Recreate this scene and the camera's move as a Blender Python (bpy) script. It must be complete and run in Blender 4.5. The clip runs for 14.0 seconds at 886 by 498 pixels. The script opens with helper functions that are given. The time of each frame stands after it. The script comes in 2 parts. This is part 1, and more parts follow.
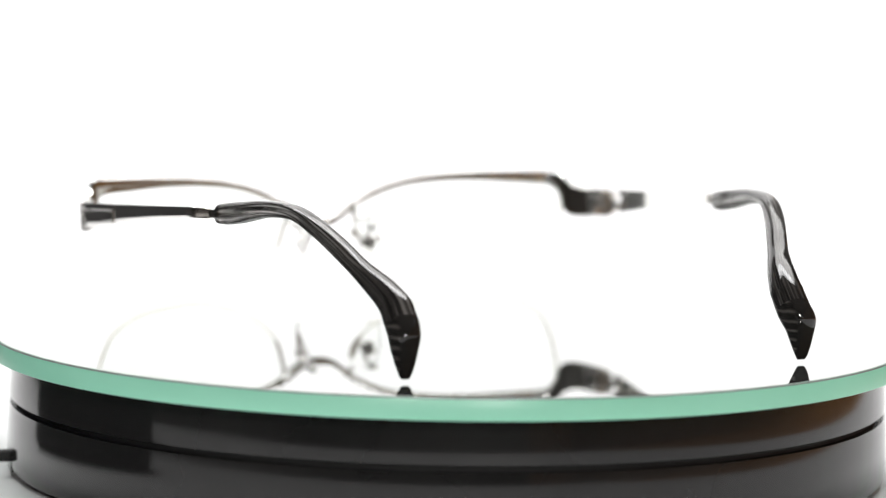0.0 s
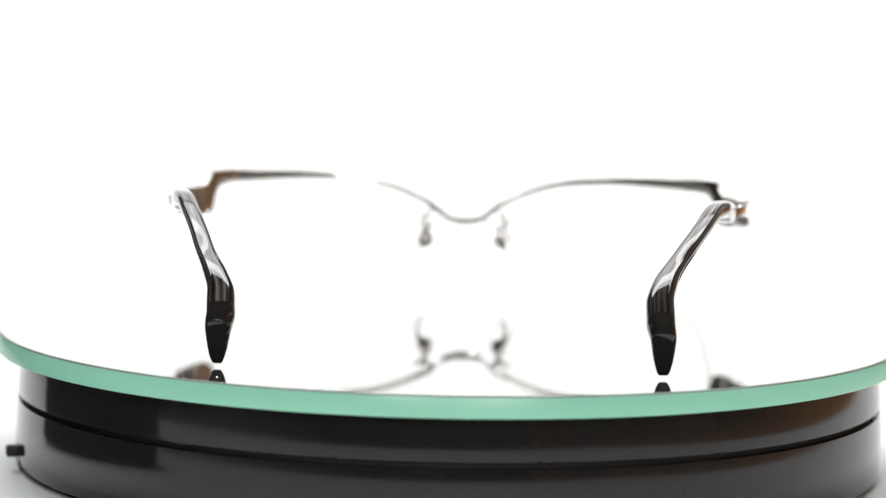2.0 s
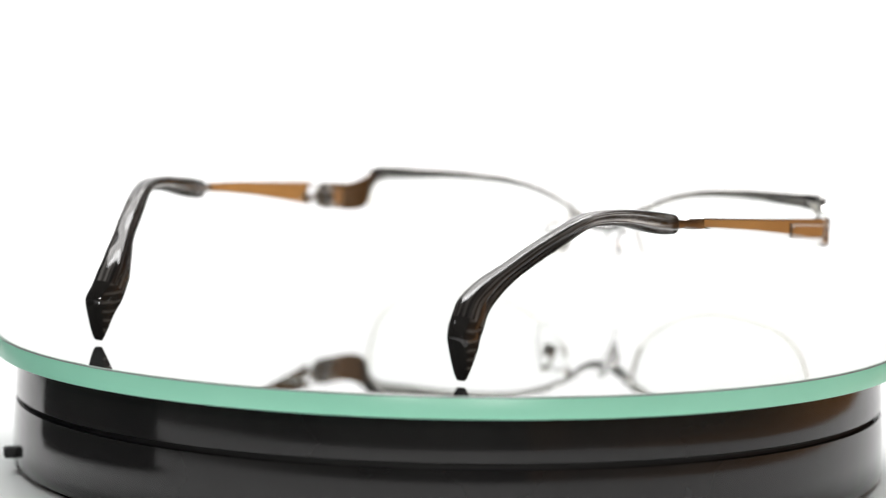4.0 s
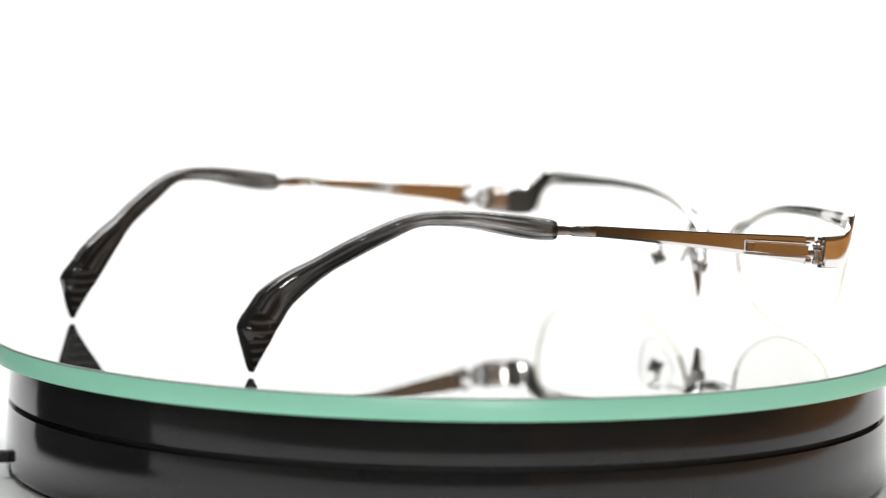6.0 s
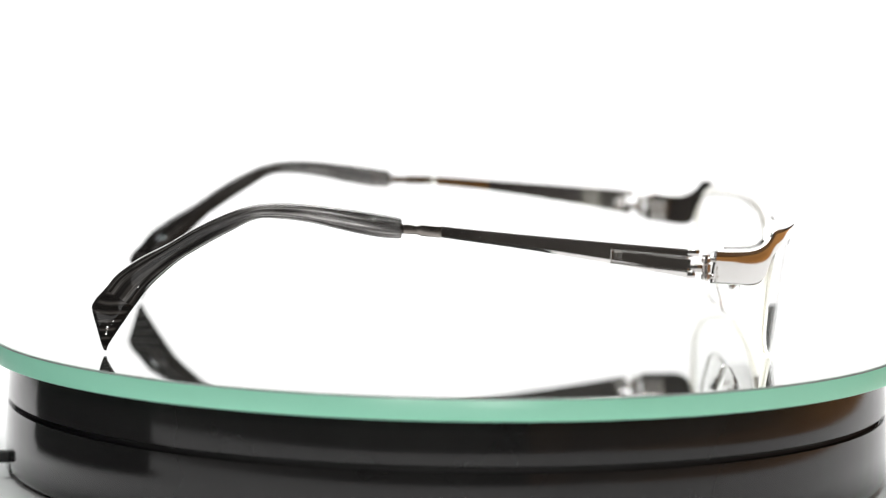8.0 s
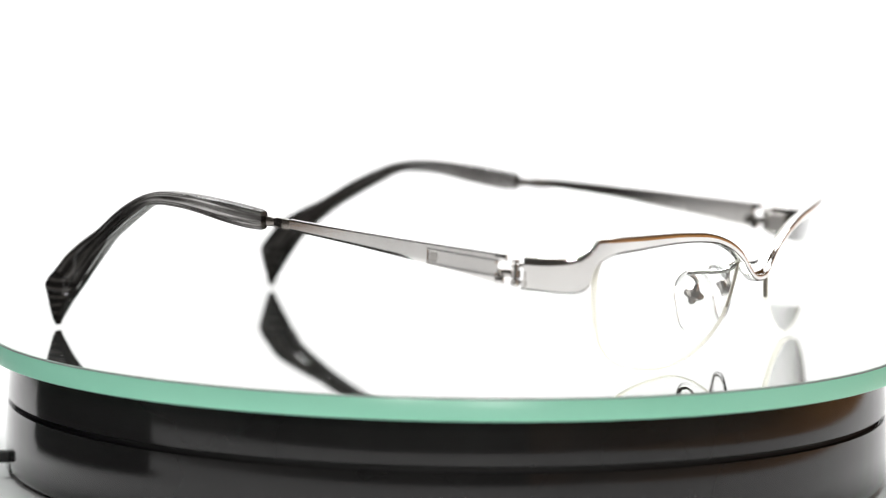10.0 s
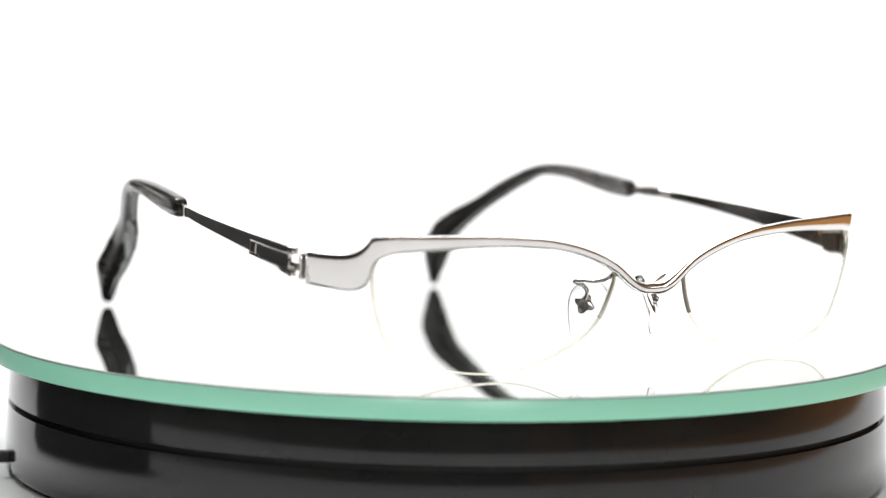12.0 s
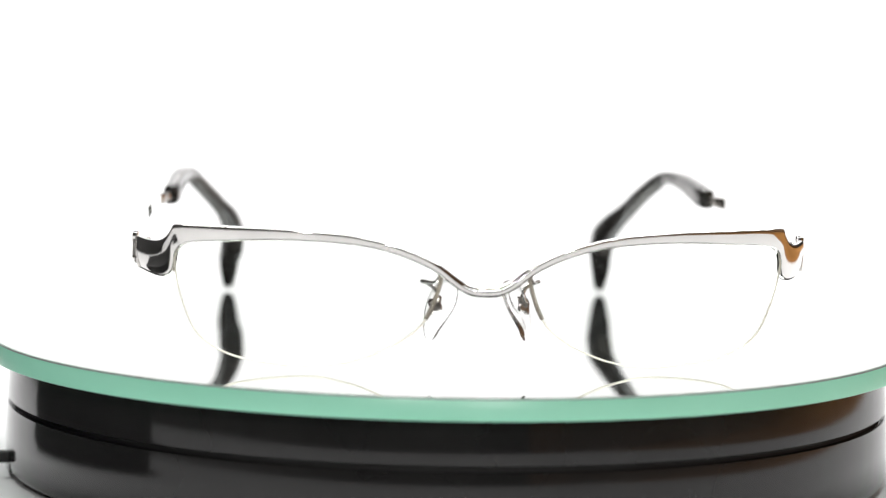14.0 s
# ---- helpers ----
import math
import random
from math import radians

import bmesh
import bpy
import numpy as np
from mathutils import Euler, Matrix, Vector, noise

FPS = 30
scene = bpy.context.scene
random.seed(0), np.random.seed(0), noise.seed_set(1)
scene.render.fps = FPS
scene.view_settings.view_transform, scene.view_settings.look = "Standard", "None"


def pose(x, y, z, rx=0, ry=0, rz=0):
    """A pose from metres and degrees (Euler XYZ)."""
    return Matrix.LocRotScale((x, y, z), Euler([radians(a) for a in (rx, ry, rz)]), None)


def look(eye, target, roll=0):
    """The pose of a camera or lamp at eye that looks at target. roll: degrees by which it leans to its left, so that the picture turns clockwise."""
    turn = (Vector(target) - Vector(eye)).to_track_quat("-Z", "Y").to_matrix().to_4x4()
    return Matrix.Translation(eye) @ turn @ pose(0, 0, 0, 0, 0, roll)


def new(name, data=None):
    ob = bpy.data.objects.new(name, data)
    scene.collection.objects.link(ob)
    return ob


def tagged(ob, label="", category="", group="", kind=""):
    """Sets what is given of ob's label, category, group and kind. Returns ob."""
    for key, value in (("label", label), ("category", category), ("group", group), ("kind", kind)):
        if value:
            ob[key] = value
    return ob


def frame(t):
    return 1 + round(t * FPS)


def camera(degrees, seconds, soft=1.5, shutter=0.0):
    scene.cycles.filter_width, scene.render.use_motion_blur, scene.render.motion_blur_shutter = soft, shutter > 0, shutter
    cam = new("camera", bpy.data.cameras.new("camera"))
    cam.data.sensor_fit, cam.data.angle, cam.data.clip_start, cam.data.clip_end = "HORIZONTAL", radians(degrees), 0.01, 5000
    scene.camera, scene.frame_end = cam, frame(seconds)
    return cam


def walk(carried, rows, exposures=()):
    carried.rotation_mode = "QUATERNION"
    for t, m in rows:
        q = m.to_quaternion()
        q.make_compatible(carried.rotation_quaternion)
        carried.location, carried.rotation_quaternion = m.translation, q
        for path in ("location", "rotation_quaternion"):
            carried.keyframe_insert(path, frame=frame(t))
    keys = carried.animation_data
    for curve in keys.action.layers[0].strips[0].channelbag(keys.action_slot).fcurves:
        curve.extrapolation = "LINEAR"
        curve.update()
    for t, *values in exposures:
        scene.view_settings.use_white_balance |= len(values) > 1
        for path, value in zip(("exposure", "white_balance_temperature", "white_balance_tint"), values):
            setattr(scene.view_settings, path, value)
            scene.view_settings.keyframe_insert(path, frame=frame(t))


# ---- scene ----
# ---- camera and its walk ----
cam = camera(15.957, 14.0, soft=1.2)
cam.data.dof.use_dof = True
cam.data.dof.focus_distance = 0.643
cam.data.dof.aperture_fstop = 11.0

# the tripod pose, and the slightly drawn-back pose while the lens is set to the far side
EYE, AIM, ROLL = Vector((0.0, -0.68728, 0.08903)), Vector((-0.00144, 0.0, 0.01768)), 1.059
EYE_FAR, AIM_FAR, ROLL_FAR = Vector((0.00207, -0.69870, 0.09354)), Vector((-0.00193, 0.0, 0.01729)), 1.105


def stand(f):
    return look(tuple(EYE.lerp(EYE_FAR, f)), tuple(AIM.lerp(AIM_FAR, f)), ROLL + f * (ROLL_FAR - ROLL))


walk(cam, [(0.0, stand(0.15)), (0.3, stand(0.15)), (0.5, stand(0.55)), (0.8, stand(0.88)), (1.0, stand(0.96)), (2.0, stand(1.0)),
           (2.5, stand(1.1)), (3.2, stand(1.13)), (4.6, stand(0.3)), (5.3, stand(0.0)), (7.0, stand(0.0)), (14.0, stand(0.0))])

# ---- world, lights ----
world = bpy.data.worlds.new("room_air")
scene.world = world
world.use_nodes = True
world.node_tree.nodes["Background"].inputs[0].default_value = (0.95, 0.97, 1.0, 1)
world.node_tree.nodes["Background"].inputs[1].default_value = 0.05
scene.view_settings.exposure = 0.0


def area_lamp(name, size, size_y, power, eye, target, colour=(1, 1, 1)):
    data = bpy.data.lights.new(name, "AREA")
    data.shape, data.size, data.size_y, data.energy, data.color = "RECTANGLE", size, size_y, power, colour
    ob = new(name, data)
    ob.matrix_world = look(eye, target)
    return ob


def bulb(name, radius, power, place):
    data = bpy.data.lights.new(name, "POINT")
    data.shadow_soft_size, data.energy, data.color = radius, power, (1.0, 0.99, 0.97)
    ob = new(name, data)
    ob.location = place
    return ob


area_lamp("softbox_light", 1.6, 0.55, 13.5, (0.0, 0.52, 1.15), (0.0, 0.3, 0.0), (1.0, 0.985, 0.97))
area_lamp("backdrop_light", 1.3, 0.4, 12.0, (0.0, 0.25, 1.0), (0.0, 0.95, 0.15), (0.98, 0.985, 1.0))
bulb("room_bulb", 0.035, 11.0, (0.26, -1.3, 0.5))
bulb("room_bulb", 0.035, 11.0, (-0.22, -1.25, 0.62))


# ---- materials ----
def material(name):
    m = bpy.data.materials.new(name)
    m.use_nodes = True
    return m, m.node_tree, m.node_tree.nodes["Principled BSDF"]


def add(tree, kind, **values):
    node = tree.nodes.new(kind)
    for key, value in values.items():
        if key in node.inputs:
            node.inputs[key].default_value = value
    return node


def noise_node(tree, scale, detail=4.0, stretch=(1, 1, 1)):
    coord = tree.nodes.new("ShaderNodeTexCoord")
    mapping = add(tree, "ShaderNodeMapping", Scale=stretch)
    tree.links.new(coord.outputs["Object"], mapping.inputs["Vector"])
    node = add(tree, "ShaderNodeTexNoise", Scale=scale, Detail=detail)
    tree.links.new(mapping.outputs["Vector"], node.inputs["Vector"])
    return node


def ramp_node(tree, source, stops):
    node = tree.nodes.new("ShaderNodeValToRGB")
    while len(node.color_ramp.elements) < len(stops):
        node.color_ramp.elements.new(0.5)
    for element, (place, colour) in zip(node.color_ramp.elements, stops):
        element.position, element.color = place, (*colour, 1)
    tree.links.new(source, node.inputs["Fac"])
    return node


def surface(name, low, high, scale, rough, metal=0.0, bump=0.0, stretch=(1, 1, 1), rough_var=0.0, coat=0.0):
    """A material that varies between two colours by noise, with fine relief."""
    m, tree, bsdf = material(name)
    grain = noise_node(tree, scale, 5.0, stretch)
    ramp = ramp_node(tree, grain.outputs["Fac"], [(0.3, low), (0.7, high)])
    tree.links.new(ramp.outputs["Color"], bsdf.inputs["Base Color"])
    bsdf.inputs["Metallic"].default_value = metal
    bsdf.inputs["Roughness"].default_value = rough
    bsdf.inputs["Coat Weight"].default_value = coat
    bsdf.inputs["Coat Roughness"].default_value = 0.04
    if rough_var:
        wear = noise_node(tree, scale * 0.23, 6.0, stretch)
        span = add(tree, "ShaderNodeMapRange")
        span.inputs["To Min"].default_value = max(0.0, rough - rough_var)
        span.inputs["To Max"].default_value = rough + rough_var
        tree.links.new(wear.outputs["Fac"], span.inputs["Value"])
        tree.links.new(span.outputs["Result"], bsdf.inputs["Roughness"])
    if bump:
        fine = noise_node(tree, scale * 3.0, 3.0, stretch)
        relief = add(tree, "ShaderNodeBump", Strength=bump, Distance=0.001)
        tree.links.new(fine.outputs["Fac"], relief.inputs["Height"])
        tree.links.new(relief.outputs["Normal"], bsdf.inputs["Normal"])
    return m


SILVER = surface("polished_silver", (0.80, 0.79, 0.77), (0.88, 0.87, 0.85), 90, 0.05, 1.0, rough_var=0.03)
STEEL = surface("hinge_steel", (0.62, 0.60, 0.57), (0.78, 0.76, 0.73), 300, 0.14, 1.0, rough_var=0.06)
BLACK = surface("gloss_black_plastic", (0.011, 0.0107, 0.011), (0.019, 0.0183, 0.0183), 30, 0.10, 0.0, rough_var=0.035)
MATT_BLACK = surface("groove_black", (0.004, 0.004, 0.004), (0.008, 0.008, 0.008), 80, 0.6)
MIRROR = surface("mirror_face", (0.412, 0.429, 0.417), (0.432, 0.448, 0.436), 12, 0.004, 0.94)
GLASS_EDGE = surface("green_glass_edge", (0.40, 0.92, 0.68), (0.44, 0.96, 0.72), 40, 0.3, 0.0, bump=0.05, stretch=(1, 1, 0.2), rough_var=0.1)
GLASS_BEVEL = surface("ground_glass_bevel", (0.20, 0.21, 0.20), (0.28, 0.29, 0.28), 200, 0.45)
PAPER = surface("white_paper", (0.80, 0.80, 0.80), (0.84, 0.84, 0.845), 6, 0.7, bump=0.03)
WOOD = surface("brown_wood", (0.30, 0.125, 0.028), (0.52, 0.25, 0.07), 5, 0.45, stretch=(1, 1, 9), bump=0.1)
DARK_WALL = surface("dark_wall", (0.09, 0.085, 0.08), (0.14, 0.13, 0.12), 3, 0.8)
WALL_WOOD = surface("wall_wood", (0.19, 0.095, 0.035), (0.31, 0.165, 0.07), 4, 0.5, stretch=(1, 1, 7), bump=0.1)
PAD_STEEL = surface("satin_steel", (0.50, 0.47, 0.45), (0.66, 0.63, 0.61), 400, 0.2, 1.0)
# darker grey-brown: what the neck reflects, put into its base colour
NECK_STEEL = surface("neck_steel", (0.34, 0.31, 0.28), (0.50, 0.47, 0.43), 300, 0.16, 1.0, rough_var=0.05)
RIM_WIRE = surface("nasal_rim_wire", (0.46, 0.41, 0.33), (0.66, 0.61, 0.52), 200, 0.25, 0.6)


def clear_material(name, colour, ior, rough=0.0):
    m, tree, bsdf = material(name)
    bsdf.inputs["Base Color"].default_value = (*colour, 1)
    bsdf.inputs["Transmission Weight"].default_value = 1.0
    bsdf.inputs["IOR"].default_value = ior
    bsdf.inputs["Roughness"].default_value = rough
    return m


LENS = clear_material("lens_plastic", (0.978, 0.992, 0.976), 1.14)


def pale_edge(name, colour, solid):
    """A cloudy plastic that passes light: a lens's ground edge, a nylon cord."""
    m, tree, bsdf = material(name)
    see = add(tree, "ShaderNodeBsdfTranslucent", Color=(*colour, 1))
    lit = add(tree, "ShaderNodeBsdfDiffuse", Color=(*colour, 1))
    mix = add(tree, "ShaderNodeMixShader", Fac=solid)
    tree.links.new(see.outputs[0], mix.inputs[1])
    tree.links.new(lit.outputs[0], mix.inputs[2])
    tree.links.new(mix.outputs[0], tree.nodes["Material Output"].inputs["Surface"])
    return m


LENS_RIM = pale_edge("lens_rim", (0.98, 0.97, 0.91), 0.3)
CORD = pale_edge("nylon_cord", (0.97, 0.965, 0.91), 0.2)
SILICONE = clear_material("clear_silicone", (0.985, 0.985, 0.98), 1.16, 0.08)


def acetate_material():
    """Smoke-grey acetate: long pale streaks in a dark body with a high polish."""
    m, tree, bsdf = material("smoke_acetate")
    coord = tree.nodes.new("ShaderNodeTexCoord")
    mapping = add(tree, "ShaderNodeMapping", Scale=(0.55, 9.0, 1.0))
    tree.links.new(coord.outputs["UV"], mapping.inputs["Vector"])
    streak = add(tree, "ShaderNodeTexNoise", Scale=1.6, Detail=5.0, Distortion=0.3)
    tree.links.new(mapping.outputs["Vector"], streak.inputs["Vector"])
    dark = ramp_node(tree, streak.outputs["Fac"], [(0.32, (0.010, 0.0095, 0.0095)), (0.47, (0.026, 0.024, 0.023)), (0.57, (0.065, 0.061, 0.057)), (0.68, (0.16, 0.153, 0.145))])
    pale = ramp_node(tree, streak.outputs["Fac"], [(0.36, (0.022, 0.021, 0.020)), (0.47, (0.07, 0.067, 0.064)), (0.55, (0.30, 0.29, 0.28)), (0.64, (0.85, 0.84, 0.82))])
    # the smoke thins out from the tip towards the metal arm
    split = tree.nodes.new("ShaderNodeSeparateXYZ")
    tree.links.new(coord.outputs["UV"], split.inputs[0])
    fade = add(tree, "ShaderNodeMapRange")
    fade.inputs["From Min"].default_value, fade.inputs["From Max"].default_value = -2.9, -0.9
    tree.links.new(split.outputs["X"], fade.inputs["Value"])
    blend = tree.nodes.new("ShaderNodeMixRGB")
    tree.links.new(fade.outputs["Result"], blend.inputs[0])
    tree.links.new(dark.outputs["Color"], blend.inputs[1])
    tree.links.new(pale.outputs["Color"], blend.inputs[2])
    tree.links.new(blend.outputs[0], bsdf.inputs["Base Color"])
    clear = add(tree, "ShaderNodeMapRange")
    clear.inputs["From Min"].default_value, clear.inputs["From Max"].default_value = -2.4, -0.4
    clear.inputs["To Max"].default_value = 0.85
    tree.links.new(split.outputs["X"], clear.inputs["Value"])
    tree.links.new(clear.outputs["Result"], bsdf.inputs["Transmission Weight"])
    bsdf.inputs["Roughness"].default_value = 0.035
    bsdf.inputs["IOR"].default_value = 1.48
    bsdf.inputs["Coat Weight"].default_value = 0.2
    return m


def ribbed_acetate():
    """The half-clear end of the sleeve, with a ribbed core showing as pale bands."""
    m, tree, bsdf = material("ribbed_acetate")
    coord = tree.nodes.new("ShaderNodeTexCoord")
    wave = add(tree, "ShaderNodeTexWave", Scale=160.0, Distortion=3.5, Detail=2.0)
    wave.bands_direction = "Z"
    wave.inputs["Detail Scale"].default_value = 0.6
    tree.links.new(coord.outputs["Object"], wave.inputs["Vector"])
    ramp = ramp_node(tree, wave.outputs["Color"], [(0.35, (0.016, 0.015, 0.014)), (0.75, (0.036, 0.033, 0.031)), (1.0, (0.10, 0.094, 0.087))])
    # the ribs lie in the two broad faces, not in the narrow edges
    split = tree.nodes.new("ShaderNodeSeparateXYZ")
    tree.links.new(coord.outputs["Normal"], split.inputs[0])
    flat = add(tree, "ShaderNodeMath")
    flat.operation = "ABSOLUTE"
    tree.links.new(split.outputs["X"], flat.inputs[0])
    face = add(tree, "ShaderNodeMapRange")
    face.inputs["From Min"].default_value, face.inputs["From Max"].default_value = 0.65, 0.95
    tree.links.new(flat.outputs[0], face.inputs["Value"])
    blend = tree.nodes.new("ShaderNodeMixRGB")
    blend.inputs[1].default_value = (0.018, 0.017, 0.016, 1)
    tree.links.new(face.outputs["Result"], blend.inputs[0])
    tree.links.new(ramp.outputs["Color"], blend.inputs[2])
    tree.links.new(blend.outputs[0], bsdf.inputs["Base Color"])
    bsdf.inputs["Roughness"].default_value = 0.06
    bsdf.inputs["Coat Weight"].default_value = 0.3
    return m


RIBBED = ribbed_acetate()
ACETATE = acetate_material()


# ---- mesh helpers (millimetres) ----
MM = 0.001


def part(name, bm, mat, parent=None, label="", smooth=True, mats=(), crease=38):
    """Links a bmesh, drawn in millimetres, as one mesh under a thing or part."""
    bmesh.ops.recalc_face_normals(bm, faces=bm.faces)
    for v in bm.verts:
        v.co *= MM
    me = bpy.data.meshes.new(name)
    bm.to_mesh(me)
    bm.free()
    for one in (mat, *mats):
        me.materials.append(one)
    if smooth:
        me.shade_smooth()
        me.set_sharp_from_angle(angle=radians(crease))
    ob = new(name, me)
    ob.parent = parent
    if label:
        tagged(ob, label)
    return ob


def empty(name, label, category):
    return tagged(new(name), label, category)


def loft(bm, rings, closed=False, caps=True):
    """Skins a list of equal rings of points."""
    rows = [[bm.verts.new(p) for p in ring] for ring in rings]
    n = len(rows[0])
    pairs = list(zip(rows, rows[1:])) + ([(rows[-1], rows[0])] if closed else [])
    for one, two in pairs:
        for i in range(n):
            j = (i + 1) % n
            bm.faces.new((one[i], one[j], two[j], two[i]))
    if caps and not closed:
        bm.faces.new(rows[0][::-1])
        bm.faces.new(rows[-1])
    return rows


def rounded(a, b, power=4.0, n=20):
    """A rounded rectangle of half sides a, b as (s, t) pairs."""
    out = []
    for i in range(n):
        w = 2 * math.pi * (i + 0.5) / n
        c, s = math.cos(w), math.sin(w)
        out.append((a * math.copysign(abs(c) ** (2 / power), c), b * math.copysign(abs(s) ** (2 / power), s)))
    return out


def tube(bm, points, radius, n=8, closed=False):
    """A round wire along points."""
    pts = [Vector(p) for p in points]
    rings = []
    for i, p in enumerate(pts):
        if closed:
            along = pts[(i + 1) % len(pts)] - pts[i - 1]
        else:
            along = pts[min(i + 1, len(pts) - 1)] - pts[max(i - 1, 0)]
        r = radius[i] if isinstance(radius, list) else radius
        q = along.to_track_quat("Z", "Y")
        rings.append([p + q @ Vector((r * math.cos(2 * math.pi * k / n), r * math.sin(2 * math.pi * k / n), 0)) for k in range(n)])
    loft(bm, rings, closed)


def box(bm, lo, hi, bevel=0.0):
    made = bmesh.ops.create_cube(bm, size=1.0)["verts"]
    for v in made:
        v.co = [lo[i] + (v.co[i] + 0.5) * (hi[i] - lo[i]) for i in range(3)]
    if bevel:
        edges = {e for v in made for e in v.link_edges}
        bmesh.ops.bevel(bm, geom=list(edges), offset=bevel, segments=2, affect="EDGES", profile=0.5)


def spun(bm, profile, n=192):
    """A turned solid about z from (radius, height) pairs."""
    rings = [[(r * math.cos(2 * math.pi * i / n), r * math.sin(2 * math.pi * i / n), z) for i in range(n)] for r, z in profile]
    loft(bm, rings)


def spline(xs, ys, x):
    """Smooth interpolation through (xs, ys), monotone between neighbours."""
    i = max(0, min(len(xs) - 2, int(np.searchsorted(xs, x)) - 1))
    h = xs[i + 1] - xs[i]

    def slope(k):
        if k in (0, len(xs) - 1):
            a = min(k, len(xs) - 2)
            return (ys[a + 1] - ys[a]) / (xs[a + 1] - xs[a])
        l, r = (ys[k] - ys[k - 1]) / (xs[k] - xs[k - 1]), (ys[k + 1] - ys[k]) / (xs[k + 1] - xs[k])
        return 0.0 if l * r <= 0 else 2 * l * r / (l + r)
    u = min(max((x - xs[i]) / h, 0.0), 1.0)
    return ((2 * u ** 3 - 3 * u ** 2 + 1) * ys[i] + (u ** 3 - 2 * u ** 2 + u) * h * slope(i)
            + (3 * u ** 2 - 2 * u ** 3) * ys[i + 1] + (u ** 3 - u ** 2) * h * slope(i + 1))


# ---- the setting: desk, paper sweep, room ----
FLOOR = -30.5


def setting():
    bm = bmesh.new()
    box(bm, (-640, -440, FLOOR - 32), (900, 1250, FLOOR - 1.2), 3)
    desk = part("desk_top", bm, WOOD)
    tagged(desk, "brown wooden desk top under the white paper", "desk", kind="structure")
    # one continuous sheet: flat on the desk, curving up into the background
    line = [(y, FLOOR) for y in (-425, -300, -150, 0, 150, 300, 450)]
    radius = 420.0
    for i in range(1, 21):
        w = radians(90 * i / 20)
        line.append((450 + radius * math.sin(w), FLOOR + radius * (1 - math.cos(w))))
    line += [(870, z) for z in (600, 900, 1300)]
    bm = bmesh.new()
    rings = []
    for i, (y, z) in enumerate(line):
        a, b = Vector(line[max(0, i - 1)]), Vector(line[min(len(line) - 1, i + 1)])
        along = (b - a).normalized()
        back = Vector((along.y, -along.x)) * 0.6
        rings.append([(-600, y, z), (275, y, z), (275, y + back.x, z + back.y), (-600, y + back.x, z + back.y)])
    loft(bm, rings)
    tagged(part("backdrop", bm, PAPER), "white seamless paper backdrop sweeping up behind the turntable", "backdrop", kind="structure")
    walls = (("floor", DARK_WALL, (-2200, -2600, -790), (1500, 1700, -750), "dark floor of the studio room"),
             ("ceiling", DARK_WALL, (-2200, -2600, 1800), (1500, 1700, 1840), "dark studio ceiling"),
             ("wall_south", DARK_WALL, (-2200, -2640, -750), (1500, -2600, 1800), "dark room wall behind the camera"),
             ("wall_north", DARK_WALL, (-2200, 1700, -750), (1500, 1740, 1800), "dark room wall behind the backdrop"),
             ("wall_west", DARK_WALL, (-2240, -2600, -750), (-2200, 1700, 1800), "dark side wall of the room"),
             ("wall_panel", WOOD, (960, -2600, -500), (1500, -2570, 900), "orange-brown wooden panel on the room wall"),
             ("wall_east", WALL_WOOD, (1500, -2600, -750), (1540, 1700, 1800), "brown wood panelled side wall"))
    for name, mat, lo, hi, label in walls:
        bm = bmesh.new()
        box(bm, lo, hi)
        tagged(part(name, bm, mat, smooth=False), label, name.split("_")[0], kind="structure")
    bm = bmesh.new()
    box(bm, (-308, -17, FLOOR), (-300, 352, 225), 2)
    tagged(part("flag_board", bm, MATT_BLACK, smooth=False), "black foam flag board standing on the paper", "board")


setting()


# ---- the turntable ----
def turntable():
    thing = empty("turntable", "gloss black motorised display turntable on white paper", "turntable")
    bm = bmesh.new()
    spun(bm, [(92.3, FLOOR + 0.9), (95.1, FLOOR + 1.0), (95.8, FLOOR + 2.0), (95.9, -26.5), (95.9, -23), (95.86, -20.5), (95.78, -18.5), (95.66, -16.8), (95.5, -15.2), (60.0, -14.9)])
    body = part("base", bm, BLACK, thing)
    bm = bmesh.new()
    spun(bm, [(80.0, FLOOR), (93.2, FLOOR), (93.2, FLOOR + 1.1), (80.0, FLOOR + 1.1)])
    part("foot_ring", bm, MATT_BLACK, thing, "matt black rubber foot ring")
    bm = bmesh.new()
    spun(bm, [(50.0, -15.2), (94.0, -15.2), (94.0, -13.8), (50.0, -13.8)])
    part("gap_ring", bm, MATT_BLACK, thing)
    platter_bm = bmesh.new()
    spun(platter_bm, [(60.0, -14.2), (94.9, -14.1), (95.5, -13.8), (95.5, -12.6), (95.42, -11.0), (95.27, -9.2), (95.08, -7.2), (94.86, -4.9), (60.0, -4.85)])
    platter = part("platter", platter_bm, BLACK, thing, "turning black upper ring")
    # power socket on the rim of the base
    turn = Matrix.Rotation(radians(193.5), 4, "Z")
    bm = bmesh.new()
    box(bm, (94.6, -4.0, -29.4), (95.9, 3.2, -24.0), 0.3)
    bm.transform(turn)
    socket = part("socket", bm, BLACK, thing)
    bm = bmesh.new()
    box(bm, (95.4, -1.5, -27.3), (98.4, 1.5, -24.9), 0.5)
    bm.transform(turn)
    part("switch_knob", bm, MATT_BLACK, socket, "small matt black switch lever")
    return thing, platter


TURNTABLE, PLATTER = turntable()


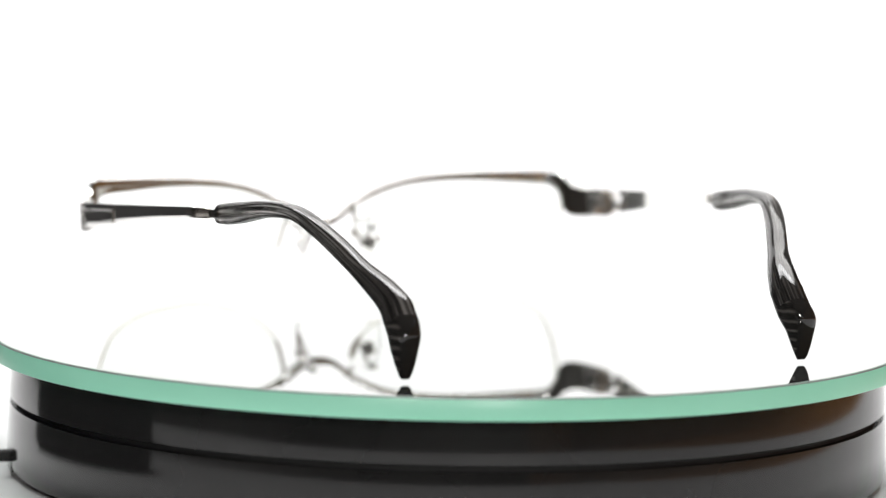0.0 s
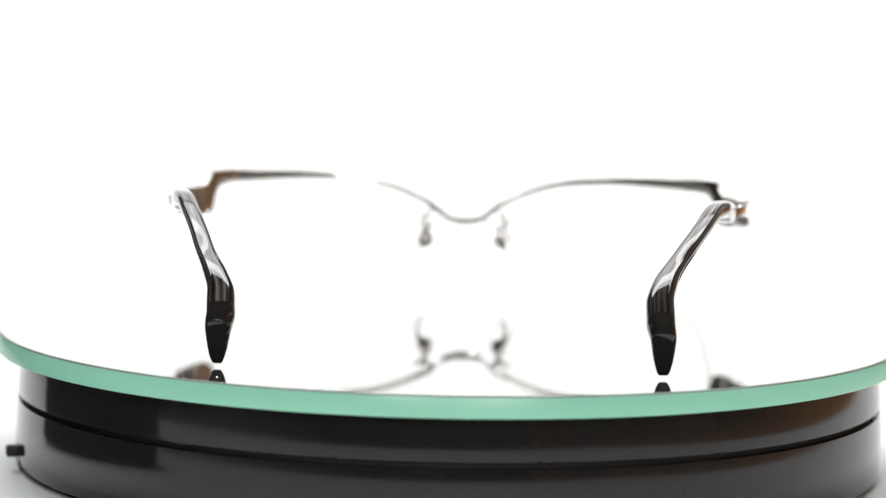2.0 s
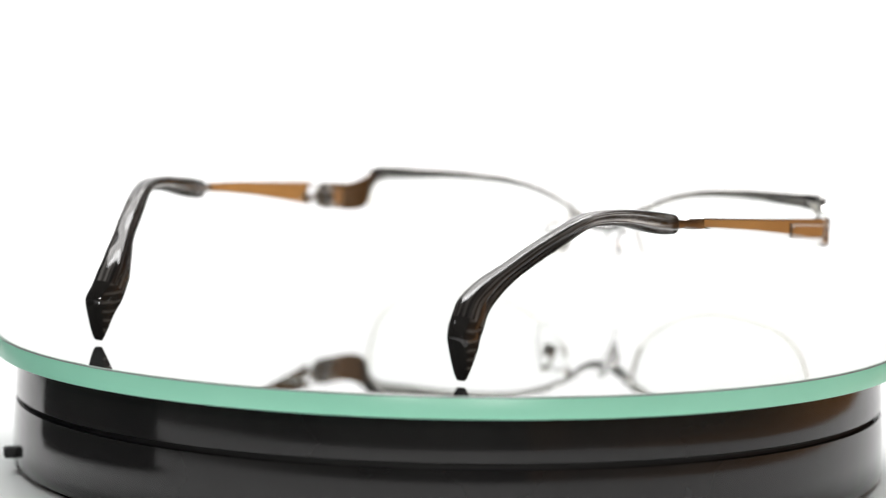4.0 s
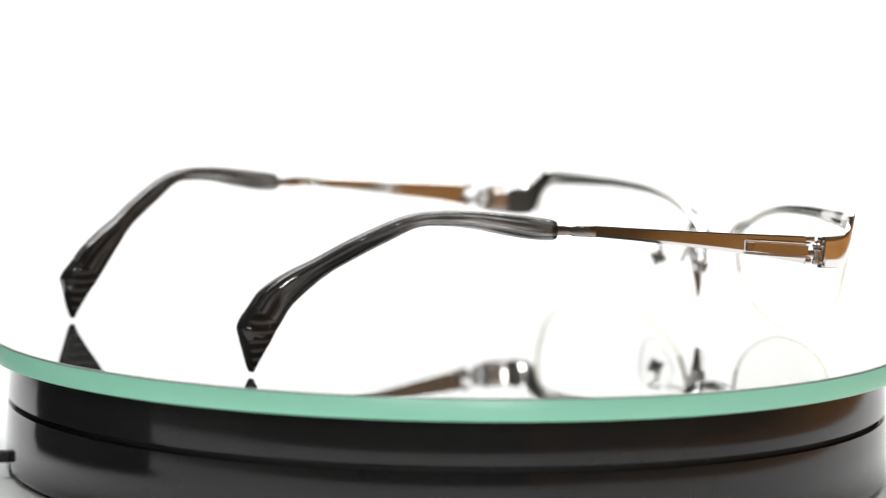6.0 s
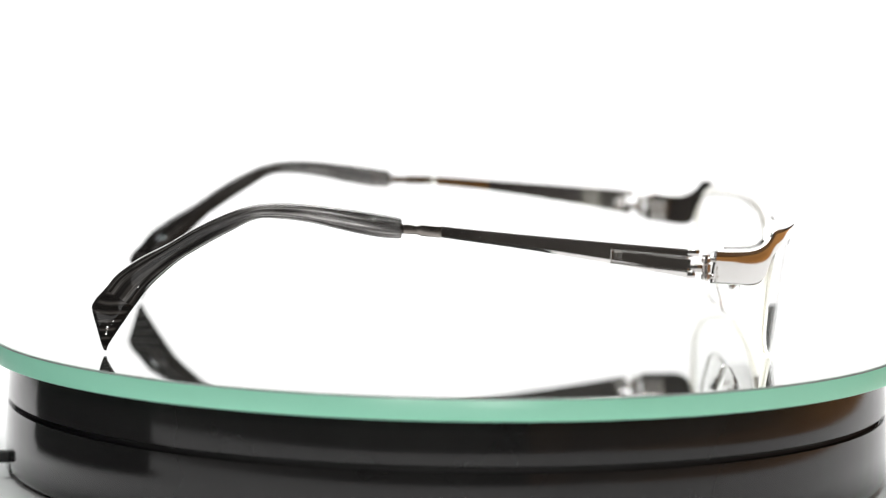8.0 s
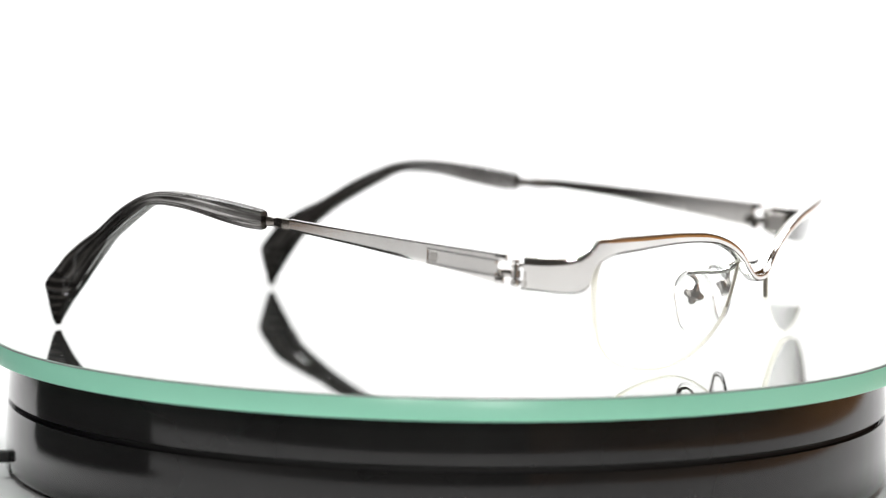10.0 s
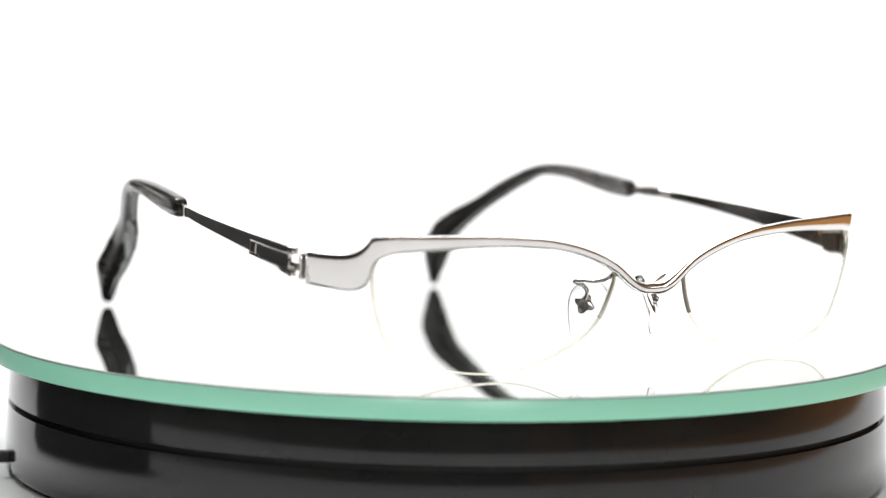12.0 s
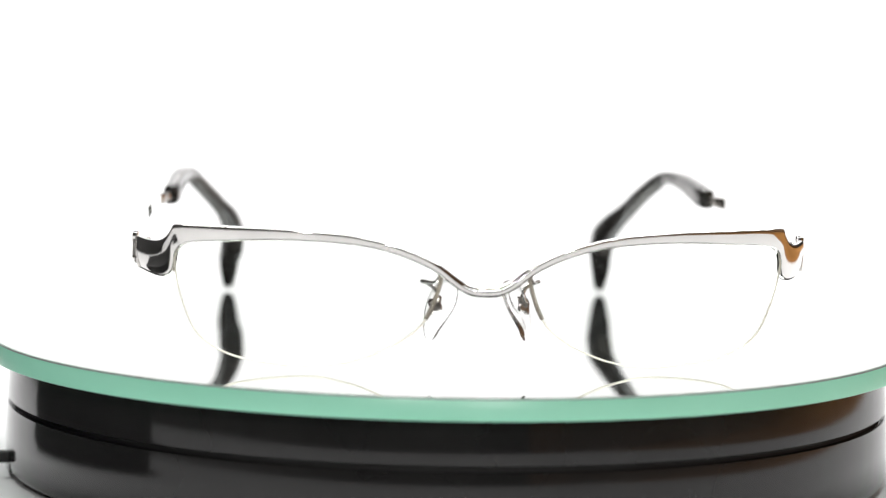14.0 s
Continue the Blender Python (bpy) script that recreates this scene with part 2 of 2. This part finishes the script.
# unseen block, added so the base's left side mirrors something dark
def dark_block():
    bm = bmesh.new()
    box(bm, (-178, -92, FLOOR), (-135, 2, FLOOR + 27), 5.0)
    tagged(part("dark_block", bm, MATT_BLACK), "unseen matt black block added on white paper beside turntable", "box")


dark_block()


def glass_disc():
    bm = bmesh.new()
    spun(bm, [(97.0, -4.6), (99.7, -4.6), (100.0, -4.4), (100.0, -0.3), (99.82, -0.06), (97.0, -0.06)], 256)
    disc = part("mirror_disc", bm, GLASS_EDGE)
    bm = bmesh.new()
    spun(bm, [(40.0, -0.5), (99.55, -0.5), (99.60, 0.0), (0.05, 0.0)], 256)
    part("mirror_face", bm, MIRROR, disc, "mirror-coated top face")
    bm = bmesh.new()
    rings = [[(r * math.cos(2 * math.pi * i / 256), r * math.sin(2 * math.pi * i / 256), z) for i in range(256)] for r, z in ((99.62, -0.004), (99.88, -0.10), (100.03, -0.34), (99.7, -0.4))]
    loft(bm, rings, closed=True)
    part("ground_bevel", bm, GLASS_BEVEL, disc, "grey ground bevel")
    return tagged(disc, "round mirrored glass disc with a pale green edge", "mirror")


DISC = glass_disc()


# ---- the eyeglasses ----
PLAN = [(x, 73.9 - x * x / 390 + 0.8 * math.exp(-(x / 6.0) ** 2)) for x in range(0, 58, 2)]
PLAN += [(58.8, 64.8), (61.1, 62.9), (63.6, 59.8), (65.9, 56.0), (67.4, 52.4), (68.5, 49.1), (68.8, 46)]
LEAN = 0.12


def plan_point(x):
    """Place on the front's plan line and its outward normal, by x."""
    xs, ys = [p[0] for p in PLAN], [p[1] for p in PLAN]
    y = spline(xs, ys, x)
    e = 0.15
    d = Vector((2 * e, spline(xs, ys, min(x + e, 68.8)) - spline(xs, ys, max(x - e, 0)), 0)).normalized()
    return Vector((x, y, 0)), Vector((-d.y, d.x, 0))


BROW = [(0.00, 17.20, 15.60), (2.01, 17.25, 15.72), (4.13, 17.95, 16.35), (6.00, 19.20, 17.45), (7.90, 20.75, 18.90), (9.76, 22.15, 20.35), (13.09, 23.90, 22.10), (17.62, 25.60, 23.85), (23.15, 27.03, 25.28), (28.59, 27.93, 25.88), (33.02, 28.23, 26.18), (39.56, 28.63, 26.28), (50.64, 28.83, 25.78), (56.88, 28.95, 25.45), (58.99, 28.93, 25.05), (60.30, 28.90, 24.20), (60.90, 28.86, 23.20), (61.25, 28.75, 21.90), (61.45, 28.45, 20.30), (61.75, 27.75, 19.20), (62.40, 26.60, 18.40), (63.20, 25.75, 17.95), (64.20, 25.20, 17.85), (65.30, 25.00, 17.98), (66.45, 25.00, 18.25), (67.25, 25.08, 18.42), (68.20, 25.20, 18.66)]


def brow_at(x):
    xs = [b[0] for b in BROW]
    return spline(xs, [b[1] for b in BROW], x), spline(xs, [b[2] for b in BROW], x)


def lean(z):
    return -(28.0 - z) * LEAN


def brow_bar(parent):
    half = [0, 1, 2, 3, 4.1, 5.2, 6.4, 7.5, 8.6, 9.7, 11, 13, 15, 17.5, 20, 23, 26, 28.4, 32.8, 36, 39.3, 44, 47, 50.3, 53, 55, 56.5, 57.6, 58.6, 59.3, 59.9,
            60.3, 60.6, 60.9, 61.1, 61.25, 61.45, 61.75, 62.1, 62.4, 62.8, 63.2, 63.7, 64.2, 64.9, 65.6, 66.2, 66.7, 67.2, 67.7, 68.1]
    rings = []
    for x in [-h for h in half[:0:-1]] + half:
        side = -1 if x < 0 else 1
        at, normal = plan_point(abs(x))
        top, low = brow_at(abs(x))
        depth = 1.9 + 0.5 * math.exp(-(x / 7) ** 2) if abs(x) < 52 else 1.9 - 0.5 * min(1, (abs(x) - 52) / 10)
        ring = []
        for s, t in rounded(depth / 2, (top - low) / 2, 5.0, 28):
            z = (top + low) / 2 + t
            # the face is upright above and rolls under towards its lower edge
            under = max(0.0, 0.15 - 2 * t / (top - low))
            crown = -0.038 * (top - low) * under ** 2
            p = at + normal * (s - depth / 2 + crown)
            ring.append((side * p.x, p.y + lean(z), z))
        rings.append(ring)
    bm = bmesh.new()
    loft(bm, rings)
    return part("brow_bar", bm, SILVER, parent, "polished silver half-rim front with stepped end pieces")


def bridge(parent):
    bm = bmesh.new()
    pts = []
    for i in range(29):
        x = -13 + 26 * i / 28
        at, normal = plan_point(abs(x))
        top, low = brow_at(abs(x))
        back = 1.5 + 0.9 * math.exp(-(x / 7) ** 2)
        z = top + 0.15 - 0.55 * (abs(x) / 13)
        pts.append((x, at.y - back + lean(z), z))
    rings = []
    for i, p in enumerate(pts):
        a, b = Vector(pts[max(0, i - 1)]), Vector(pts[min(28, i + 1)])
        along = (b - a).normalized()
        up = along.cross(Vector((0, 1, 0))) * -1
        thick = min(1.0, 0.3 + (13 - abs(p[0])) / 5)
        rings.append([Vector(p) + Vector((0, 1.25 * thick * c, 0)) + up * (0.5 * thick * d) for c, d in rounded(1, 1, 4.0, 16)])
    loft(bm, rings)
    return part("bridge", bm, SILVER, parent, "polished silver bridge ribbon")


LENS_EDGE = [(59.39, 24.95), (60.50, 22.15), (60.00, 17.15), (58.28, 11.55), (56.06, 7.25), (52.12, 4.25), (47.07, 2.45), (39.30, 1.30), (32.23, 1.10), (26.38, 2.25), (22.64, 3.45), (18.70, 5.25), (15.47, 7.25), (12.64, 9.75), (10.93, 12.65), (9.62, 16.15), (8.91, 19.15), (9.31, 20.35)]


def smooth_line(points, steps=4):
    """Catmull-Rom through points."""
    out = []
    for i in range(len(points) - 1):
        p0, p1, p2, p3 = (Vector(points[max(0, min(len(points) - 1, k))]) for k in (i - 1, i, i + 1, i + 2))
        for k in range(steps):
            u = k / steps
            out.append(0.5 * (2 * p1 + (p2 - p0) * u + (2 * p0 - 5 * p1 + 4 * p2 - p3) * u * u + (3 * p1 - p0 - 3 * p2 + p3) * u ** 3))
    return out + [Vector(points[-1])]


def lens_y(x, z):
    return 72.6 - x * x / 390 + lean(z)


def lens(parent, side):
    low = smooth_line(LENS_EDGE)
    top = [Vector((x, sum(brow_at(x)) / 2)) for x in (10.5, 13, 17.5, 23, 28.4, 34, 40, 46, 52, 56.5)]
    loop = low + top
    mid = Vector((34, 14))
    bm = bmesh.new()
    rings = []
    for k in (0.12, 0.3, 0.5, 0.7, 0.85, 0.97, 1.0):
        rings.append([(mid + (p - mid) * k, 0.0) for p in loop])
    front = [[(side * p.x, lens_y(p.x, p.y) + d, p.y) for p, d in r] for r in rings]
    back = [[(side * p.x, lens_y(p.x, p.y) - 1.5 - d, p.y) for p, d in r] for r in rings]
    rows = loft(bm, front + back[::-1], caps=True)
    rim = {v for row in (rows[6], rows[7]) for v in row}
    for f in bm.faces:
        f.material_index = 1 if all(v in rim for v in f.verts) else 0
    ob = part("lens", bm, LENS, parent, "clear lens hung in the half rim", mats=(LENS_RIM,))
    ob.visible_shadow = False
    # the cord that holds the lens, in the groove of its lower edge
    bm = bmesh.new()
    line = [(side * (p.x + 0.1 * (1 if p.x > 34 else -1)), lens_y(p.x, p.y) - 0.75, p.y - 0.12) for p in low[3:-14]]
    tube(bm, line, 0.2, 6)
    part("nylon_cord", bm, CORD, ob, "thin pale nylon cord round the lens")
    bm = bmesh.new()
    line = [(side * (p.x - 0.12), lens_y(p.x, p.y) - 0.7, p.y) for p in low[-15:]]
    tube(bm, line, 0.46, 8)
    part("rim_wire", bm, RIM_WIRE, ob, "bronze-grey nasal rim wire")
    return ob


def nose_pad(parent, side):
    top, tip = Vector((6.3, 60.9, 18.0)), Vector((10.8, 60.4, 6.0))
    long = (tip - top).normalized()
    thin = Vector((0.80, 0.55, 0.25))
    thin = (thin - long * thin.dot(long)).normalized()
    wide = long.cross(thin)
    length = (tip - top).length

    def place(p):
        return (side * p.x, p.y, p.z)
    # a flat clear drop: broad and round above, narrow below, hollowed towards the nose
    shape = [(0.0, 0.25), (0.02, 1.3), (0.07, 2.4), (0.16, 3.4), (0.28, 4.0), (0.40, 4.05), (0.53, 3.7), (0.66, 3.1), (0.79, 2.35), (0.90, 1.75), (0.96, 1.2), (0.99, 0.7), (1.0, 0.2)]
    bm = bmesh.new()
    rings = []
    for s, w in shape:
        half = 0.85 * min(1.0, 0.3 + w / 2.2)
        sag = -1.1 * (2 * s - 1) ** 2
        ring = []
        for a, b in rounded(w, half, 2.6, 24):
            p = top + long * (s * length) + wide * a + thin * (b + sag - 0.5 * (a / 4) ** 2)
            ring.append(place(p))
        rings.append(ring)
    loft(bm, rings)
    pad = part("nose_pad", bm, SILICONE, parent, "clear silicone nose pad shaped like a drop")
    pad.visible_shadow = False
    # star-shaped mount with a screw in its middle
    hub = top + long * (0.44 * length) + thin * 0.95
    bm = bmesh.new()
    rings = []
    for h, grow in ((-0.75, 0.85), (-0.6, 1.0), (0.15, 1.0), (0.35, 0.85)):
        ring = []
        for k in range(40):
            w = 2 * math.pi * k / 40
            r = (1.75 + 0.38 * math.cos(4 * w + 0.5)) * grow
            ring.append(place(hub + wide * (r * math.cos(w)) + long * (r * math.sin(w)) + thin * h))
        rings.append(ring)
    loft(bm, rings)
    mount = part("pad_mount", bm, PAD_STEEL, pad, "four-lobed steel pad mount")
    bm = bmesh.new()
    tube(bm, [place(hub + thin * h) for h in (0.2, 0.75)], 0.78, 14)
    tube(bm, [place(hub + thin * h) for h in (0.6, 1.05)], 0.42, 10)
    part("screw", bm, STEEL, mount, "tiny mount screw")
    bm = bmesh.new()
    line = smooth_line([(8.6, 70.6, 20.6), (9.2, 69.0, 18.9), (10.0, 66.6, 18.1), (11.0, 63.8, 18.0), (11.7, 61.9, 17.8), (11.3, 60.9, 17.5), (10.2, 60.9, 17.1), (9.2, 61.4, 16.4), (8.7, 61.7, 15.2), tuple(hub + thin * 0.3)], 5)
    tube(bm, [place(p) for p in line], 0.45, 10)
    part("pad_arm", bm, SILVER, pad, "bent silver pad arm")
    return pad


TEMPLE_X = [(-80, 46.8), (-73, 45.7), (-71.2, 45.3), (-69.4, 44.9), (-67, 44.9), (-63, 46.1), (-55, 49.9), (-42, 55.3), (-30, 58.2), (-11, 60.8), (-4.5, 63.4), (12, 66.4), (29, 68.0), (47, 69.0)]


def temple_x(y):
    return spline([p[0] for p in TEMPLE_X], [p[1] for p in TEMPLE_X], y)


def temple(parent, side):
    # flat tapering metal arm
    table = [(-4.5, 28.85, 26.6), (12.2, 27.7, 24.75), (29.1, 26.55, 22.35), (46.6, 25.4, 19.45)]
    ys = [-4.5, -4.2, -3.5, -1.5, 0, 2, 4, 6, 8, 10, 12.2, 14, 17, 20, 23, 26, 29.1, 32, 35, 38, 41, 43, 44.0, 44.3, 44.5]
    rings = []
    for y in ys:
        top, low = spline([t[0] for t in table], [t[1] for t in table], y), spline([t[0] for t in table], [t[2] for t in table], y)
        shrink = 0.18 if y in (-4.5, 44.5) else 0.0
        h, d = (top - low) / 2 - shrink, 0.62 - shrink
        mid = (top + low) / 2
        x = temple_x(y) - 0.62
        # outer face flat with a sloping lower bevel
        ring = [(d, h - 0.28), (d - 0.22, h), (-d + 0.2, h), (-d, h - 0.2), (-d, -h + 0.2), (-d + 0.2, -h), (d - 0.5, -h), (d - 0.17, -h + 0.07), (d, -h + min(1.15, 0.38 * h + 0.05))]
        rings.append([(side * (x + s), y, mid + t) for s, t in ring])
    bm = bmesh.new()
    loft(bm, rings)
    arm = part("temple", bm, SILVER, parent, "flat polished silver temple arm with a slot", crease=5)
    # raised outline of the slot and the plate at its end
    bm = bmesh.new()

    def bar(y0, z0, y1, z1, w, out=0.32, top=0.25):
        a, b = Vector((0, y0, z0)), Vector((0, y1, z1))
        side_way = Vector((0, -(b - a).z, (b - a).y)).normalized() * w
        ringset = []
        for p in (a, b):
            x = temple_x(p.y)
            corners = [(x - 0.2, p - side_way), (x + out * 0.15, p - side_way), (x + out, p - side_way * top), (x + out, p + side_way * top), (x + out * 0.15, p + side_way), (x - 0.2, p + side_way)]
            ringset.append([(side * c, q.y, q.z) for c, q in corners])
        loft(bm, ringset)
    bar(29.1, 25.4, 45.2, 24.1, 0.22)
    bar(29.1, 22.65, 45.2, 21.1, 0.22)
    bar(29.3, 25.55, 29.3, 22.5, 0.22)
    part("slot_rim", bm, SILVER, arm, "raised silver slot outline")
    bm = bmesh.new()
    bar(31.7, 23.85, 44.9, 22.65, 0.95, 0.05, 0.95)
    part("slot_floor", bm, SILVER, arm, "polished silver floor of the slot")
    bm = bmesh.new()
    bar(29.8, 23.95, 31.4, 23.85, 0.95, 0.2, 0.8)
    part("slot_plate", bm, STEEL, arm, "narrow steel spring plate in the slot")
    # open barrel hinge between arm and end piece
    pin = Vector((67.5, 48.1, 0))
    for z0, z1, r in ((19.5, 20.6, 0.95), (20.85, 22.55, 1.0), (22.8, 23.9, 0.95)):
        bm = bmesh.new()
        rings = [[(side * (pin.x + q * math.cos(w)), pin.y + q * math.sin(w), z) for w in (2 * math.pi * k / 16 for k in range(16))]
                 for q, z in ((r - 0.18, z0), (r, z0 + 0.14), (r, z1 - 0.14), (r - 0.18, z1))]
        loft(bm, rings)
        part("hinge_knuckle", bm, STEEL, arm, "steel barrel hinge knuckle")
    bm = bmesh.new()
    tube(bm, [(side * pin.x, pin.y, z) for z in (19.3, 22.0, 24.1)], 0.5, 10)
    part("hinge_pin", bm, STEEL, arm, "thin steel hinge pin")

    def plate(name, lo, hi, label, mat=STEEL):
        bm = bmesh.new()
        lo, hi = (side * lo[0], *lo[1:]), (side * hi[0], *hi[1:])
        box(bm, tuple(map(min, lo, hi)), tuple(map(max, lo, hi)), 0.16)
        part(name, bm, mat, arm, label)
    plate("prong", (67.72, 44.2, 24.15), (68.86, 46.6, 25.46), "upper silver prong of the arm", SILVER)
    plate("prong", (67.72, 44.2, 19.75), (68.86, 45.9, 20.95), "lower silver prong of the arm", SILVER)
    # tongue on the arm, two leaves on the end piece, and its closing plate
    plate("hinge_tongue", (66.4, 43.2, 20.95), (67.9, 47.7, 22.45), "flat steel hinge tongue")
    plate("hinge_leaf", (66.6, 48.3, 19.6), (67.7, 50.6, 20.5), "lower steel hinge leaf")
    plate("hinge_leaf", (66.6, 48.3, 22.9), (67.7, 50.6, 23.8), "upper steel hinge leaf")
    plate("end_plate", (65.2, 49.95, 18.9), (67.95, 50.4, 24.9), "upright steel end plate")
    bm = bmesh.new()
    rings = []
    for y, out, grow in ((49.9, 66.0, 0.0), (50.1, 66.2, 0.15), (51.4, 66.2, 0.15), (51.6, 64.7, 0.15), (53.8, 64.7, 0.15), (54.0, 64.5, 0.0)):
        fork = [(63.95, 19.6), (64.1, 19.45), (out, 19.6), (out, 20.6), (64.6, 20.6), (64.6, 22.6), (out, 22.6), (out, 23.6), (64.1, 23.75), (63.95, 23.6)]
        rings.append([(side * (x - (grow if x < 63 else 0.0)), y, z) for x, z in fork])
    loft(bm, rings)
    part("hinge_block", bm, STEEL, arm, "forked steel hinge block", crease=20)
    bm = bmesh.new()
    tube(bm, [(side * pin.x, pin.y, 24.0), (side * pin.x, pin.y, 24.45)], 0.8, 16)
    part("screw", bm, STEEL, arm, "tiny hinge screw head")
    # narrow neck between arm and sleeve
    bm = bmesh.new()
    rings = []
    for y, top, low, d in ((-4.2, 28.75, 26.6, 0.5), (-4.9, 28.8, 26.55, 0.62), (-8.2, 28.9, 26.7, 0.7), (-9.0, 28.6, 27.0, 0.45), (-9.5, 28.7, 26.95, 0.55), (-10.6, 28.85, 26.9, 0.6), (-12.4, 28.8, 27.0, 0.5)):
        x = temple_x(y) - 0.5
        rings.append([(side * (x + s), y, (top + low) / 2 + t) for s, t in rounded(d, (top - low) / 2, 7, 16)])
    loft(bm, rings)
    part("neck", bm, NECK_STEEL, arm, "narrow notched steel neck", crease=20)
    # acetate sleeve behind the ear: upper and lower outline, half thickness
    outline = [((-11.86, 29.23), (-11.86, 26.63), 0.90),
               ((-12.01, 29.83), (-12.01, 26.13), 1.45),
               ((-12.56, 30.13), (-12.56, 25.93), 1.65),
               ((-16.28, 30.73), (-16.28, 26.08), 1.90),
               ((-20.80, 31.33), (-21.80, 26.93), 1.85),
               ((-29.64, 32.23), (-30.85, 28.73), 1.95),
               ((-37.48, 32.33), (-38.09, 29.23), 1.90),
               ((-42.91, 31.43), (-41.80, 28.63), 1.90),
               ((-48.34, 29.23), (-45.42, 26.63), 1.95),
               ((-53.86, 26.23), (-50.45, 23.63), 2.00),
               ((-59.29, 22.73), (-55.97, 20.03), 2.10),
               ((-64.82, 19.63), (-60.40, 16.13), 2.55),
               ((-69.24, 16.43), (-63.61, 12.73), 2.85),
               ((-71.30, 14.00), (-65.20, 10.50), 2.92),
               ((-72.40, 12.70), (-66.50, 8.70), 2.90),
               ((-73.50, 11.50), (-67.30, 7.50), 2.80),
               ((-74.20, 10.40), (-67.90, 6.60), 2.70),
               ((-74.50, 9.50), (-68.40, 5.90), 2.60),
               ((-74.20, 8.00), (-69.00, 5.00), 2.45),
               ((-73.30, 4.90), (-70.10, 3.30), 2.05),
               ((-72.50, 2.10), (-71.10, 1.60), 1.45),
               ((-72.00, 0.75), (-71.40, 0.65), 0.80)]
    fine = []
    for i in range(len(outline) - 1):
        quad = [outline[max(0, min(len(outline) - 1, k))] for k in (i - 1, i, i + 1, i + 2)]
        flat = [Vector((*q[0], *q[1])) for q in quad]
        steps = 1 if i < 2 else 5
        for k in range(steps):
            u = k / steps
            p0, p1, p2, p3 = flat
            v = 0.5 * (2 * p1 + (p2 - p0) * u + (2 * p0 - 5 * p1 + 4 * p2 - p3) * u * u + (3 * p1 - p0 - 3 * p2 + p3) * u ** 3)
            fine.append((v, quad[1][2] * (1 - u) + quad[2][2] * u))
    fine.append((Vector((*outline[-1][0], *outline[-1][1])), outline[-1][2]))
    rings = []
    for v, half in fine:
        up, dn = Vector((v[0], v[1])), Vector((v[2], v[3]))
        mid, arm_v = (up + dn) / 2, (up - dn) / 2
        # the two sleeves are bent a little unequally
        bow = math.exp(-((mid.x + 60) / 8.5) ** 2)
        x = temple_x(mid.x) + (-0.8 if side > 0 else 1.0) * bow
        ring = []
        for s, t in rounded(half, 1.0, 3.0, 32):
            q = mid + arm_v * t
            ring.append((side * (x + s - 0.6), q.x + (1.9 * min(1.0, (-25 - q.x) / 35) if side < 0 and q.x < -25 else 0.0), q.y))
        rings.append(ring)
    cut = next(i for i, (v, h) in enumerate(fine) if v[0] < -71.6)
    bm = bmesh.new()
    rows = loft(bm, rings[:cut + 1])
    layer = bm.loops.layers.uv.new("along")
    where = {}
    for i, row in enumerate(rows):
        for k, v in enumerate(row):
            where[v] = (fine[i][0][0] * 0.06 + fine[i][0][1] * 0.02, 2 * abs(k / len(row) - 0.5) + (3.0 if side < 0 else 0.0))
    for f in bm.faces:
        for loop in f.loops:
            loop[layer].uv = where[loop.vert]
    part("tip_sleeve", bm, ACETATE, arm, "smoke-grey streaked acetate temple tip")
    bm = bmesh.new()
    loft(bm, rings[cut:])
    part("tip_end", bm, RIBBED, arm, "half-clear dark end flap with pale ribs")
    return arm


def eyeglasses():
    thing = empty("eyeglasses", "silver half-rim eyeglasses with smoky temple tips, standing open on glass", "eyeglasses")
    brow_bar(thing)
    bridge(thing)
    for side in (1, -1):
        lens(thing, side)
        nose_pad(thing, side)
        temple(thing, side)
    return thing


GLASSES = eyeglasses()


# ---- motion: disc, platter and glasses turn together at a steady rate ----
def motions():
    start, rate = 26.776, -14.3186
    times = [0.5 * k for k in range(29)]
    for thing in (DISC, GLASSES, PLATTER):
        walk(thing, [(t, pose(0, 0, 0, 0, 0, start + rate * t) @ pose(0.0006 if thing is GLASSES else 0, 0, 0)) for t in times])


motions()
